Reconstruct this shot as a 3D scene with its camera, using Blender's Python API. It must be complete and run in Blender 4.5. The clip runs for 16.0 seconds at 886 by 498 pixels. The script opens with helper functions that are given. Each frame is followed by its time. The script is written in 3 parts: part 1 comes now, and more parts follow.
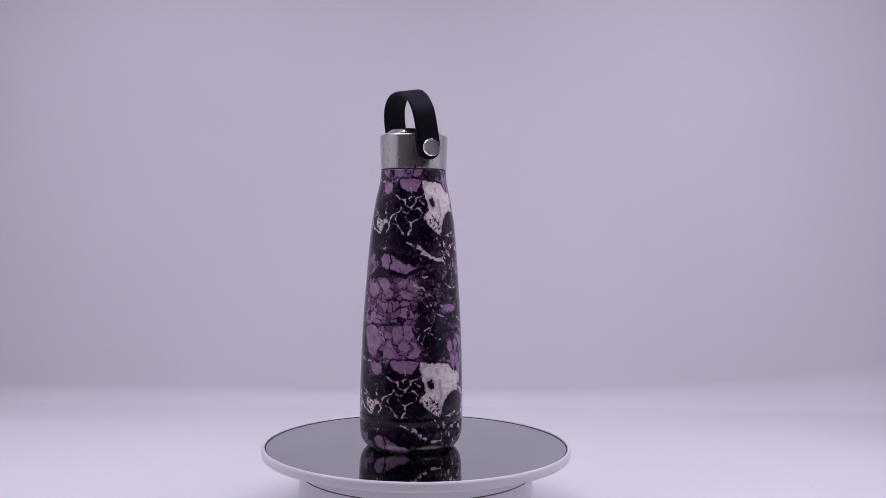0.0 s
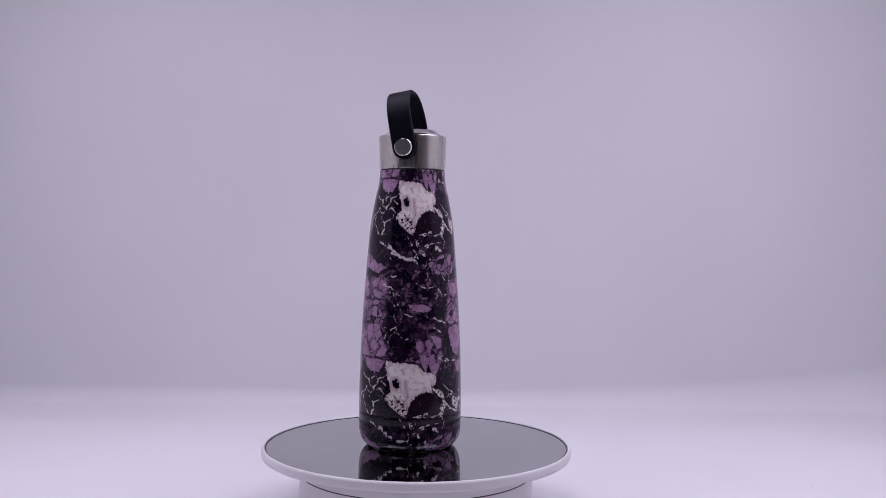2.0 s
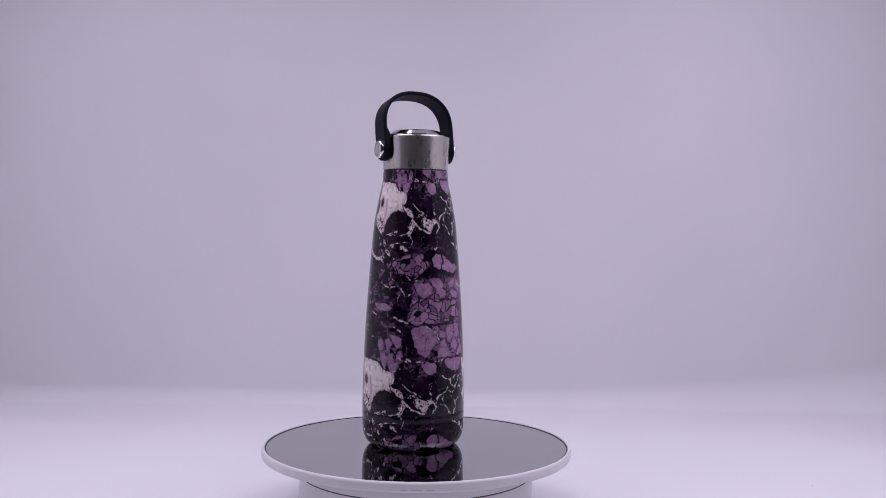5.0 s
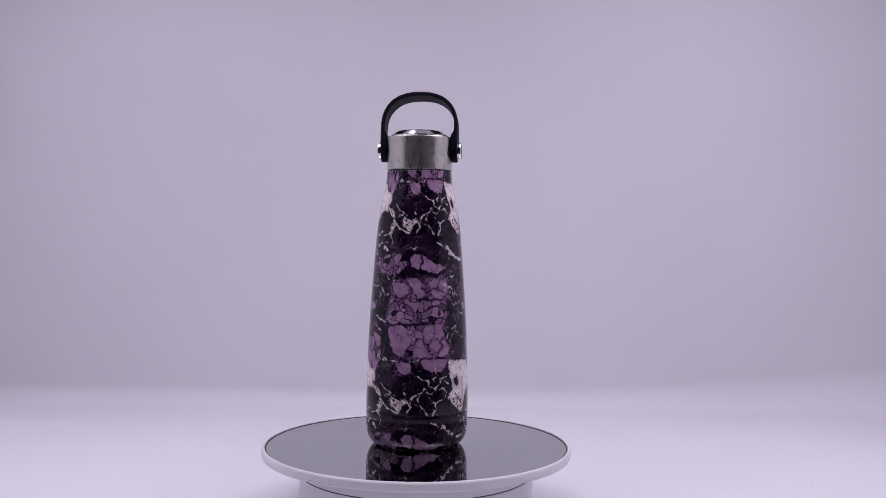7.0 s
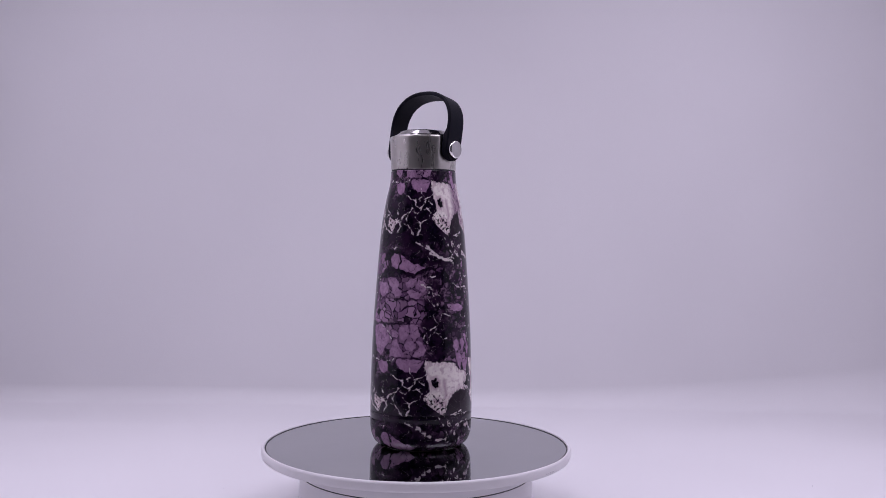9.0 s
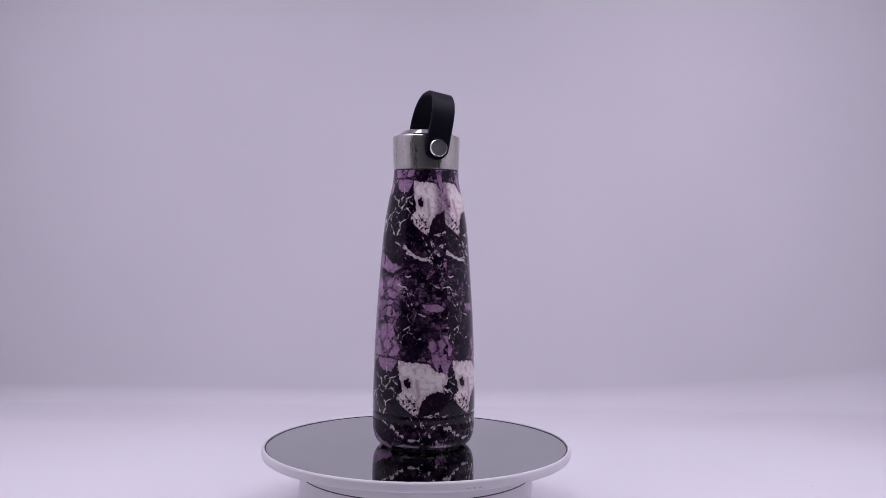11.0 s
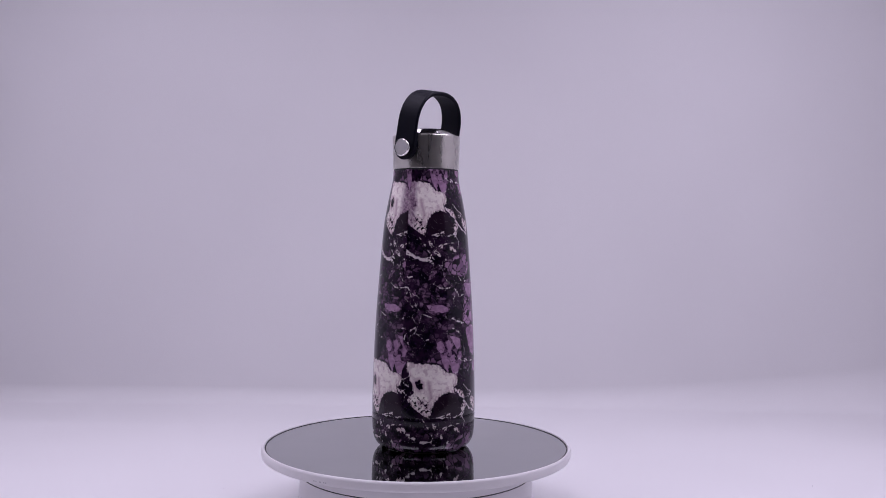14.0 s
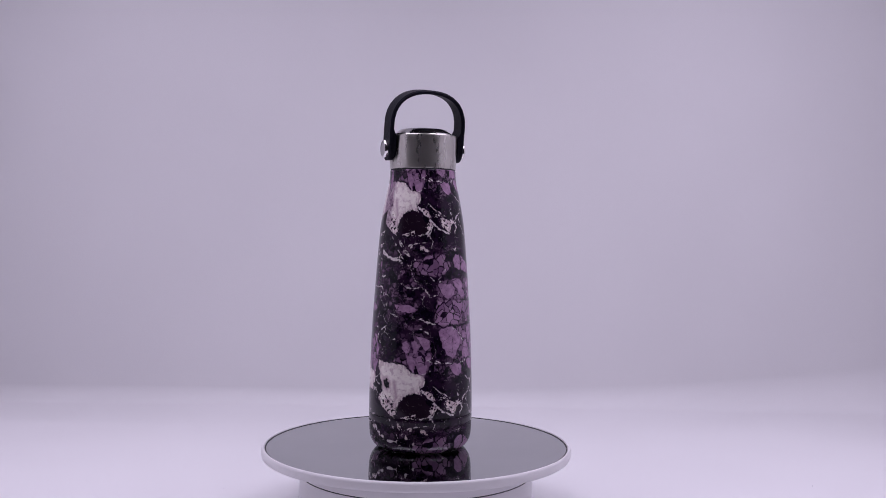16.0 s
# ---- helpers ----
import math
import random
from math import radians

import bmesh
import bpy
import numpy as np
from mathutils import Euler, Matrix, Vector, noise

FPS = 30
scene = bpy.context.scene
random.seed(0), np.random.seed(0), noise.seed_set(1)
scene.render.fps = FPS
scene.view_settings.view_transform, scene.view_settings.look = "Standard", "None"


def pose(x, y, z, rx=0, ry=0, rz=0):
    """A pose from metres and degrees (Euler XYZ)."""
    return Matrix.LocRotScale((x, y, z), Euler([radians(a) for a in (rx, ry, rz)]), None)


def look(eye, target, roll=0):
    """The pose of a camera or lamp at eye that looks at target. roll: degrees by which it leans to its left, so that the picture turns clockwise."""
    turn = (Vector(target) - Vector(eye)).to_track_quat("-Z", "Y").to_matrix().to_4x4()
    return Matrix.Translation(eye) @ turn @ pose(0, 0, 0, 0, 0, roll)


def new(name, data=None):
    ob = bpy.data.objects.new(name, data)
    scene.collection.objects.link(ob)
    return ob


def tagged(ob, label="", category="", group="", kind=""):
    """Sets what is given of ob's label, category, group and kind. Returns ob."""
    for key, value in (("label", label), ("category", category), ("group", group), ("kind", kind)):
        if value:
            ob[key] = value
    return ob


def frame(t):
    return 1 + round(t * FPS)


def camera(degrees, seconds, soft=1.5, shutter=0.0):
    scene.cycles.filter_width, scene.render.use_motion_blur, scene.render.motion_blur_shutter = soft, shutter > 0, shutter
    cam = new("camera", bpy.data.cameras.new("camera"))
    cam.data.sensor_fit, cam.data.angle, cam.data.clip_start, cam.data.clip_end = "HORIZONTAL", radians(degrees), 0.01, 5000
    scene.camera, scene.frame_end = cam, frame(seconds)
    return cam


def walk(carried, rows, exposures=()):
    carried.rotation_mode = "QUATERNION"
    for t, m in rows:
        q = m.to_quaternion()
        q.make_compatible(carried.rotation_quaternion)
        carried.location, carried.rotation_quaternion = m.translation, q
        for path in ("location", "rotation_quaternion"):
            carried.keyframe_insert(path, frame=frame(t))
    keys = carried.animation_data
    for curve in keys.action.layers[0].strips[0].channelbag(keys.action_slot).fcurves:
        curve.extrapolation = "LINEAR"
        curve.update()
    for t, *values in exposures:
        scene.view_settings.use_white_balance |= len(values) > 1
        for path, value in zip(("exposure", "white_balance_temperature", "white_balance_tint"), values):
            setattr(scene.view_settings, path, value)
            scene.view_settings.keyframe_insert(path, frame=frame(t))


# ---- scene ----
cam = camera(50.28, 16.0, soft=0.65)
EYE = (0.01580, -0.6161, 0.1381)
VIEW = look(EYE, (0.01580, 0.3839, 0.1381 - 0.01679), 0.637)
walk(cam, [(0.0, VIEW), (16.0, VIEW)])

# ---- light: a white photo tent with two lamp panels and a front strip in its roof, an unseen dark hood added behind the camera ----
world = bpy.data.worlds.new("world")
scene.world = world
world.use_nodes = True
world.node_tree.nodes["Background"].inputs["Color"].default_value = (0.80, 0.78, 0.90, 1)
world.node_tree.nodes["Background"].inputs["Strength"].default_value = 0.05
scene.view_settings.exposure = 0.0

FLOOR_Z = -0.046
LIFT = 0.046
ROOF_Z = 0.66
TENT_L, TENT_R, TENT_BACK, TENT_FRONT = -0.470, 0.505, 0.395, -0.34


def area_lamp(name, m, sx, sy, watts, colour, spread=180):
    d = bpy.data.lights.new(name, "AREA")
    d.shape, d.size, d.size_y, d.energy, d.color = "RECTANGLE", sx, sy, watts, colour
    d.spread = radians(spread)
    ob = new(name, d)
    ob.matrix_world = m
    return ob


LAMP_COLOUR = (0.868, 0.79, 1.0)
for lamp_x in (-0.26, 0.32):
    area_lamp("tent_lamp", pose(lamp_x, -0.06, ROOF_Z - 0.02), 0.38, 0.48, 1.97 if lamp_x < 0 else 2.17, LAMP_COLOUR, 149)
area_lamp("tent_strip", pose(0.02, -0.50, ROOF_Z - 0.03, -25), 0.62, 0.003, 0.5, LAMP_COLOUR)


# ---- node helpers ----
class Nodes:
    """Short calls for building one material's node tree."""

    def __init__(self, name):
        self.mat = bpy.data.materials.new(name)
        self.mat.use_nodes = True
        self.tree = self.mat.node_tree
        self.bsdf = self.tree.nodes["Principled BSDF"]

    def node(self, kind):
        return self.tree.nodes.new(kind)

    def link(self, a, b):
        if isinstance(a, bpy.types.NodeSocket):
            self.tree.links.new(a, b)
        else:
            b.default_value = a

    def math(self, op, a, b=0.0, c=0.0, clamp=False):
        n = self.node("ShaderNodeMath")
        n.operation, n.use_clamp = op, clamp
        for s, v in zip(n.inputs, (a, b, c)):
            self.link(v, s)
        return n.outputs[0]

    def vec(self, op, a, b=(0, 0, 0)):
        n = self.node("ShaderNodeVectorMath")
        n.operation = op
        self.link(a, n.inputs[0])
        self.link(b, n.inputs[1])
        return n.outputs["Value"] if op in ("LENGTH", "DISTANCE") else n.outputs[0]

    def ramp(self, x, lo, hi, a=0.0, b=1.0):
        n = self.node("ShaderNodeMapRange")
        n.interpolation_type = "SMOOTHSTEP"
        for s, v in zip(n.inputs, (x, lo, hi, a, b)):
            self.link(v, s)
        return n.outputs[0]

    def noise(self, vec, scale, detail=3.0, rough=0.55, colour=False):
        n = self.node("ShaderNodeTexNoise")
        if vec is not None:
            self.link(vec, n.inputs["Vector"])
        n.inputs["Scale"].default_value, n.inputs["Detail"].default_value, n.inputs["Roughness"].default_value = scale, detail, rough
        return n.outputs["Color" if colour else "Fac"]

    def mix(self, f, a, b):
        n = self.node("ShaderNodeMix")
        n.data_type = "RGBA"
        self.link(f, n.inputs[0])
        for v, s in ((a, n.inputs[6]), (b, n.inputs[7])):
            self.link((*v, 1) if isinstance(v, tuple) else v, s)
        return n.outputs[2]

    def out(self, name, v):
        self.link((*v, 1) if isinstance(v, tuple) and len(v) == 3 else v, self.bsdf.inputs[name])

    def bump(self, height, strength, distance):
        n = self.node("ShaderNodeBump")
        n.inputs["Strength"].default_value, n.inputs["Distance"].default_value = strength, distance
        self.link(height, n.inputs["Height"])
        self.link(n.outputs[0], self.bsdf.inputs["Normal"])

    def where(self, kind="Object"):
        return self.node("ShaderNodeTexCoord").outputs[kind]


def plain_material(name, colour, rough, metal=0.0, grain=300.0, vary=0.06, bump=0.0, **extra):
    """A surface with slight mottling at two scales and fine relief."""
    k = Nodes(name)
    p = k.where()
    big, fine = k.noise(p, grain / 25), k.noise(p, grain)
    f = k.math("MULTIPLY_ADD", big, 0.65, k.math("MULTIPLY", fine, 0.35))
    dark = tuple(c * (1 - vary) for c in colour)
    light = tuple(min(1.0, c * (1 + vary)) for c in colour)
    k.out("Base Color", k.mix(k.ramp(f, 0.3, 0.7), dark, light))
    k.out("Roughness", k.ramp(fine, 0.2, 0.8, rough * 0.88, min(1.0, rough * 1.12)))
    k.out("Metallic", metal)
    for key, v in extra.items():
        k.out(key.replace("_", " "), v)
    if bump:
        k.bump(fine, bump, 0.0004)
    return k.mat


def backdrop_material():
    k = Nodes("white_fabric")
    p = k.where()
    soft = k.noise(p, 3.2, 2.0)
    weave = k.noise(p, 900.0, 2.0)
    k.out("Base Color", k.mix(k.ramp(soft, 0.3, 0.7), (0.685, 0.68, 0.695), (0.72, 0.715, 0.73)))
    k.out("Roughness", 0.9)
    k.bump(k.math("MULTIPLY_ADD", k.noise(p, 14.0, 2.0), 6.0, weave), 0.12, 0.0006)
    return k.mat


def glass_top_material():
    k = Nodes("dark_mirror_glass")
    p = k.where()
    smear = k.noise(p, 16.0, 4.0)
    k.out("Base Color", k.mix(k.ramp(smear, 0.3, 0.7), (0.425, 0.44, 0.44), (0.455, 0.47, 0.47)))
    k.out("Metallic", 1.0)
    k.out("Roughness", k.ramp(smear, 0.35, 0.75, 0.012, 0.045))
    return k.mat


def steel_material():
    k = Nodes("brushed_steel")
    g = k.node("ShaderNodeUVMap").outputs[0]
    lines = k.noise(k.vec("MULTIPLY", g, (14.0, 1500.0, 1.0)), 2.0, 3.0)
    wide = k.noise(k.vec("MULTIPLY", g, (30.0, 4.0, 1.0)), 1.0)
    k.out("Base Color", k.mix(lines, (0.50, 0.478, 0.45), (0.60, 0.575, 0.54)))
    k.out("Metallic", 1.0)
    k.out("Roughness", k.ramp(wide, 0.3, 0.7, 0.26, 0.31))
    k.out("Anisotropic", 0.75)
    k.out("Anisotropic Rotation", 0.25)
    k.bump(lines, 0.03, 0.0002)
    return k.mat


def print_material():
    """Marbled wrap: lilac stones, dark ground, pale patches and fine pale veins. The drawn shapes come as distances in the mesh's layers."""
    k = Nodes("marbled_print")
    uv = k.node("ShaderNodeUVMap").outputs[0]
    sep = k.node("ShaderNodeSeparateXYZ")
    k.link(uv, sep.inputs[0])
    com = k.node("ShaderNodeCombineXYZ")
    k.link(k.math("WRAP", sep.outputs[0], 32.8, -51.8), com.inputs[0])
    k.link(k.math("WRAP", sep.outputs[1], -3.0, -116.0), com.inputs[1])
    at = com.outputs[0]

    def layer(name):
        n = k.node("ShaderNodeAttribute")
        n.attribute_name = name
        return n.outputs["Fac"]

    def warped(v, scale, amount, detail=3.0):
        c = k.noise(v, scale, detail, 0.6, colour=True)
        return k.vec("ADD", v, k.vec("MULTIPLY", k.vec("SUBTRACT", c, (0.5, 0.5, 0.5)), (amount, amount, 0.0)))

    def cells(v, scale, feature="DISTANCE_TO_EDGE"):
        n = k.node("ShaderNodeTexVoronoi")
        n.voronoi_dimensions = "2D"
        n.feature = feature
        k.link(v, n.inputs["Vector"])
        n.inputs["Scale"].default_value = scale
        return n.outputs["Color" if feature == "F1" else "Distance"]

    def rough_edge(d, *waves):
        """Adds noise of (scale, amount) to a distance."""
        for scale, amount in waves:
            d = k.math("ADD", d, k.math("MULTIPLY", k.math("SUBTRACT", k.noise(at, scale, 3.0, 0.6), 0.5), amount))
        return d

    # lilac stones with hairline cracks
    crack_at = warped(warped(warped(at, 0.09, 9.0, 2.0), 0.35, 2.2), 1.0, 1.1)
    stone_d = rough_edge(layer("stone"), (0.25, 1.3), (1.2, 0.8))
    hair = k.math("MAXIMUM", k.ramp(cells(crack_at, 0.13), 0.006, 0.022), k.ramp(k.noise(at, 0.16, 1.0), 0.45, 0.52))
    hair = k.math("MULTIPLY", hair, k.ramp(k.noise(at, 0.9, 2.0), 0.30, 0.36, 0.25, 1.0))
    lilac = k.math("MULTIPLY", k.ramp(stone_d, -0.40, -0.10, 1.0, 0.0), hair)

    # small broken stones
    pebble = layer("pebble")
    tint = k.node("ShaderNodeSeparateColor")
    k.link(cells(crack_at, 0.24, "F1"), tint.inputs[0])
    gap = k.ramp(k.noise(at, 0.35, 3.0), 0.35, 0.7, 0.0, 0.07)
    chip = k.ramp(k.math("SUBTRACT", cells(crack_at, 0.24), gap), 0.015, 0.06)
    chip = k.math("MULTIPLY", chip, k.ramp(tint.outputs[0], 0.10, 0.35))
    patchy = k.math("MULTIPLY", k.ramp(k.noise(at, 0.28, 4.0, 0.65), 0.40, 0.60), k.ramp(tint.outputs[2], 0.15, 0.75))
    shards = k.math("MULTIPLY", patchy, k.ramp(k.math("SUBTRACT", cells(crack_at, 0.24), gap), 0.0, 0.10))
    strong = k.ramp(pebble, 0.55, 0.85)
    small = k.math("MULTIPLY", pebble, k.math("ADD", k.math("MULTIPLY", chip, strong), k.math("MULTIPLY", shards, k.math("SUBTRACT", 1.0, strong))))

    # pale patches
    streaks = k.noise(k.vec("MULTIPLY", at, (1.1, 0.26, 1.0)), 0.8, 4.0)
    pale_d = rough_edge(layer("pale"), (0.35, 2.6), (1.1, 2.4))
    pale_d = k.math("ADD", pale_d, k.math("MULTIPLY", k.math("SUBTRACT", streaks, 0.5), 1.5))
    hole_d = k.math("ADD", rough_edge(layer("hole"), (0.7, 2.4)), 0.7)
    specks = k.math("MULTIPLY", k.ramp(k.noise(at, 0.55, 2.0), 0.53, 0.59), k.ramp(layer("lace"), -1.0, 1.5, 1.0, 0.0))
    patch = k.math("MULTIPLY", k.ramp(pale_d, -0.35, 0.15, 1.0, 0.0), k.ramp(hole_d, -0.2, 0.3))
    patch = k.math("MULTIPLY", patch, k.math("SUBTRACT", 1.0, specks))

    # pale veins: the drawn ones, which swell and break, and faint threads between them
    vein_d = rough_edge(layer("vein"), (0.30, 2.4), (1.0, 1.5))
    vein = k.math("MULTIPLY", k.ramp(vein_d, -0.24, 0.06, 1.0, 0.0), k.ramp(k.noise(at, 0.4, 2.0), 0.30, 0.42, 0.45, 1.0))
    thread_at = warped(warped(at, 0.14, 8.0, 1.0), 0.55, 1.6, 4.0)
    thread_on = k.math("MULTIPLY", k.ramp(k.noise(at, 0.17, 2.0), 0.50, 0.58), k.ramp(k.noise(at, 0.7, 1.0), 0.48, 0.56))
    thread = k.math("MULTIPLY", k.ramp(cells(thread_at, 0.22), 0.010, 0.035, 0.32, 0.0), thread_on)
    flecks = k.math("MULTIPLY", k.ramp(k.noise(at, 1.1, 2.0, 0.5), 0.70, 0.75), k.ramp(k.noise(at, 0.12, 1.0), 0.45, 0.6))
    free = k.math("MULTIPLY", k.ramp(stone_d, 0.0, 0.8), k.ramp(layer("hill"), -0.5, 0.3, 0.5, 1.0))
    veins = k.math("MAXIMUM", vein, k.math("MULTIPLY", k.math("MAXIMUM", thread, k.math("MULTIPLY", flecks, 0.6)), free))

    # tones
    ground = k.mix(k.ramp(k.noise(at, 0.11, 5.0, 0.65), 0.40, 0.64), (0.0028, 0.0015, 0.0070), (0.019, 0.0066, 0.023))
    ground = k.mix(k.ramp(rough_edge(layer("hill"), (0.4, 1.5)), -0.4, 0.3, 1.0, 0.0), ground, (0.014, 0.006, 0.0145))
    lilac_tone = k.mix(k.ramp(k.noise(at, 0.22, 5.0, 0.65), 0.32, 0.68), (0.24, 0.13, 0.235), (0.38, 0.23, 0.36))
    lilac_tone = k.mix(k.ramp(stone_d, -1.2, 0.1, 0.0, 0.30), lilac_tone, (0.16, 0.08, 0.17))
    small_tone = k.mix(tint.outputs[1], (0.14, 0.07, 0.145), (0.34, 0.20, 0.325))
    bruise = k.math("MULTIPLY", k.ramp(pale_d, -3.5, -0.4), k.ramp(streaks, 0.38, 0.60))
    bruise = k.math("MAXIMUM", bruise, k.ramp(k.noise(at, 0.28, 4.0), 0.50, 0.62, 0.0, 0.75))
    bruise = k.math("MAXIMUM", bruise, k.ramp(hole_d, 0.3, 2.8, 1.0, 0.0))
    pale_tone = k.mix(k.ramp(k.noise(at, 0.22, 4.0), 0.45, 0.70), (0.80, 0.74, 0.71), (0.66, 0.56, 0.58))
    pale_tone = k.mix(k.math("MULTIPLY", bruise, 0.8), pale_tone, (0.40, 0.27, 0.33))
    c = k.mix(small, ground, small_tone)
    c = k.mix(lilac, c, lilac_tone)
    c = k.mix(patch, c, pale_tone)
    smear = k.math("MULTIPLY", k.math("MULTIPLY", layer("join"), k.ramp(pale_d, -0.2, 0.8, 1.0, 0.0)), k.ramp(k.noise(at, 0.30, 4.0, 0.65), 0.36, 0.60, 0.7, 1.0))
    c = k.mix(smear, c, k.mix(k.ramp(k.noise(at, 0.45, 4.0, 0.65), 0.35, 0.65), (0.13, 0.072, 0.125), (0.32, 0.21, 0.29)))
    c = k.mix(k.math("MULTIPLY", veins, 0.92), c, k.mix(k.noise(at, 0.5, 2.0), (0.44, 0.36, 0.42), (0.84, 0.77, 0.76)))
    k.out("Base Color", c)
    k.out("Roughness", k.ramp(k.noise(k.where(), 60.0), 0.3, 0.7, 0.045, 0.075))
    k.out("Specular IOR Level", 0.24)
    return k.mat


FABRIC = backdrop_material()
PRINT = print_material()
STEEL = steel_material()
CHROME = plain_material("polished_chrome", (0.80, 0.78, 0.77), 0.09, 1.0, vary=0.03)
LID_STEEL = plain_material("lid_steel", (0.72, 0.70, 0.69), 0.11, 1.0, vary=0.05)
RUBBER = plain_material("black_rubber", (0.003, 0.003, 0.008), 0.55, grain=900, vary=0.2, bump=0.15, Specular_IOR_Level=0.11)
SPUN = plain_material("spun_steel", (0.50, 0.49, 0.49), 0.38, 1.0, grain=1500, vary=0.12)
GAP_BLACK = plain_material("black_gap", (0.008, 0.008, 0.009), 0.6)
WHITE_PLASTIC = plain_material("white_plastic", (0.73, 0.715, 0.73), 0.32, grain=700, vary=0.02, bump=0.05)
GLASS_TOP = glass_top_material()
DARK_EDGE = plain_material("dark_seam", (0.02, 0.02, 0.024), 0.5)
GREY_INK = plain_material("grey_ink", (0.46, 0.45, 0.47), 0.6)
# for the added hood panels, dark so that they reflect little
DARK_CLOTH = plain_material("dark_cloth", (0.030, 0.028, 0.033), 0.9, grain=400)


# ---- mesh helpers ----
def part(name, bm, material, parent=None, label="", smooth=True):
    me = bpy.data.meshes.new(name)
    bmesh.ops.recalc_face_normals(bm, faces=bm.faces)
    bm.to_mesh(me)
    bm.free()
    me.materials.append(material)
    if smooth:
        me.shade_smooth()
        me.set_sharp_from_angle(angle=radians(38))
    ob = new(name, me)
    if parent:
        ob.parent = parent
    return tagged(ob, label) if label else ob


def lathe(bm, profile, segments, start=0.0, closed_ring=True):
    """Turn (radius, height) pairs about z. Returns rows of vertices; the seam lies at the start angle."""
    rows = []
    for r, z in profile:
        rows.append([bm.verts.new((r * math.sin(start + math.tau * i / segments), -r * math.cos(start + math.tau * i / segments), z)) for i in range(segments)])
    for a, b in zip(rows, rows[1:]):
        for i in range(segments):
            j = (i + 1) % segments
            bm.faces.new((a[i], a[j], b[j], b[i]))
    return rows


def cap_row(bm, row, up=True):
    bm.faces.new(row if up else row[::-1])


def box(bm, lo, hi, bevel=0.0):
    made = bmesh.ops.create_cube(bm, size=1.0)["verts"]
    for v in made:
        v.co = Vector([(a + b) / 2 + c * (b - a) for a, b, c in zip(lo, hi, v.co)])
    if bevel:
        edges = list({e for v in made for e in v.link_edges})
        bmesh.ops.bevel(bm, geom=edges, offset=bevel, segments=2, affect="EDGES", profile=0.6)


# ---- the tent and the dark hood added behind the camera ----
def build_tent():
    bm = bmesh.new()
    n = 90
    steps = [("floor", i / 60) for i in range(61)] + [("bend", math.pi / 2 * i / 20) for i in range(1, 21)] + [("wall", i / 12) for i in range(1, 13)]
    rows = []
    for kind, s in steps:
        row = []
        for i in range(n + 1):
            x = TENT_L + (TENT_R - TENT_L) * i / n
            # the cloth bends tightly at one side and hangs in a wide sweep at the other
            radius = 0.018 + 0.032 * max(0.0, x / 0.5) ** 2
            sag = 0.0022 * noise.noise(Vector((x * 4, s * 2, 1.5 if kind == "wall" else 0.0)))
            if kind == "floor":
                y, z = TENT_FRONT + (TENT_BACK - radius - TENT_FRONT) * s, FLOOR_Z
                fade = 1 / (1 + math.exp(x * 14 + 1.5))
                back = min(1.0, max(0.0, (y - 0.13) / 0.06))
                z += back * fade * (0.0014 * math.exp(-((y - 0.290 - 0.05 * x) / 0.020) ** 2) + 0.0010 * math.exp(-((y - 0.235 + 0.1 * x) / 0.022) ** 2))
                z += back * 0.0011 * max(0.0, noise.noise(Vector((x * 8, y * 10, 4.0))))
            elif kind == "bend":
                y, z = TENT_BACK - radius + radius * math.sin(s), FLOOR_Z + radius - radius * math.cos(s)
            else:
                y, z = TENT_BACK - sag * min(1.0, 4 * s), FLOOR_Z + radius + (ROOF_Z - FLOOR_Z - radius) * s
            row.append(bm.verts.new((x, y, z)))
        rows.append(row)
    for a, b in zip(rows, rows[1:]):
        for i in range(n):
            bm.faces.new((a[i], a[i + 1], b[i + 1], b[i]))
    sweep = part("backdrop", bm, FABRIC)
    sweep.modifiers.new("thickness", "SOLIDIFY").thickness = -0.004
    tagged(sweep, "seamless white fabric sweep curving from floor to wall", "backdrop", kind="structure")
    for name, lo, hi in (("wall_west", (TENT_L - 0.012, TENT_FRONT, FLOOR_Z - 0.004), (TENT_L - 0.0005, TENT_BACK + 0.02, ROOF_Z)),
                         ("wall_east", (TENT_R + 0.0005, TENT_FRONT, FLOOR_Z - 0.004), (TENT_R + 0.012, TENT_BACK + 0.02, ROOF_Z)),
                         ("ceiling", (TENT_L - 0.012, TENT_FRONT, ROOF_Z + 0.001), (TENT_R + 0.012, TENT_BACK + 0.02, ROOF_Z + 0.012))):
        bm = bmesh.new()
        box(bm, lo, hi)
        tagged(part(name, bm, FABRIC, smooth=False), "white fabric panel of the photo tent", "tent wall", kind="structure")
    # unseen dark hood, added to close the tent and keep front reflections dark
    w, e, n, t = TENT_L - 0.012, TENT_R + 0.012, TENT_FRONT - 0.001, ROOF_Z + 0.012
    for name, lo, hi in (("added_hood_south", (w, -0.842, FLOOR_Z - 0.016), (e, -0.83, t)), ("added_hood_west", (w, -0.83, FLOOR_Z - 0.004), (w + 0.012, n, t)),
                         ("added_hood_east", (e - 0.012, -0.83, FLOOR_Z - 0.004), (e, n, t)), ("floor", (w, -0.83, FLOOR_Z - 0.016), (e, n, FLOOR_Z - 0.004)),
                         ("added_hood_ceiling", (w + 0.012, -0.83, t - 0.012), (e - 0.012, n, t))):
        bm = bmesh.new()
        box(bm, lo, hi)
        tagged(part(name, bm, DARK_CLOTH, smooth=False), "unseen dark panel added behind the camera", "hood", kind="structure")


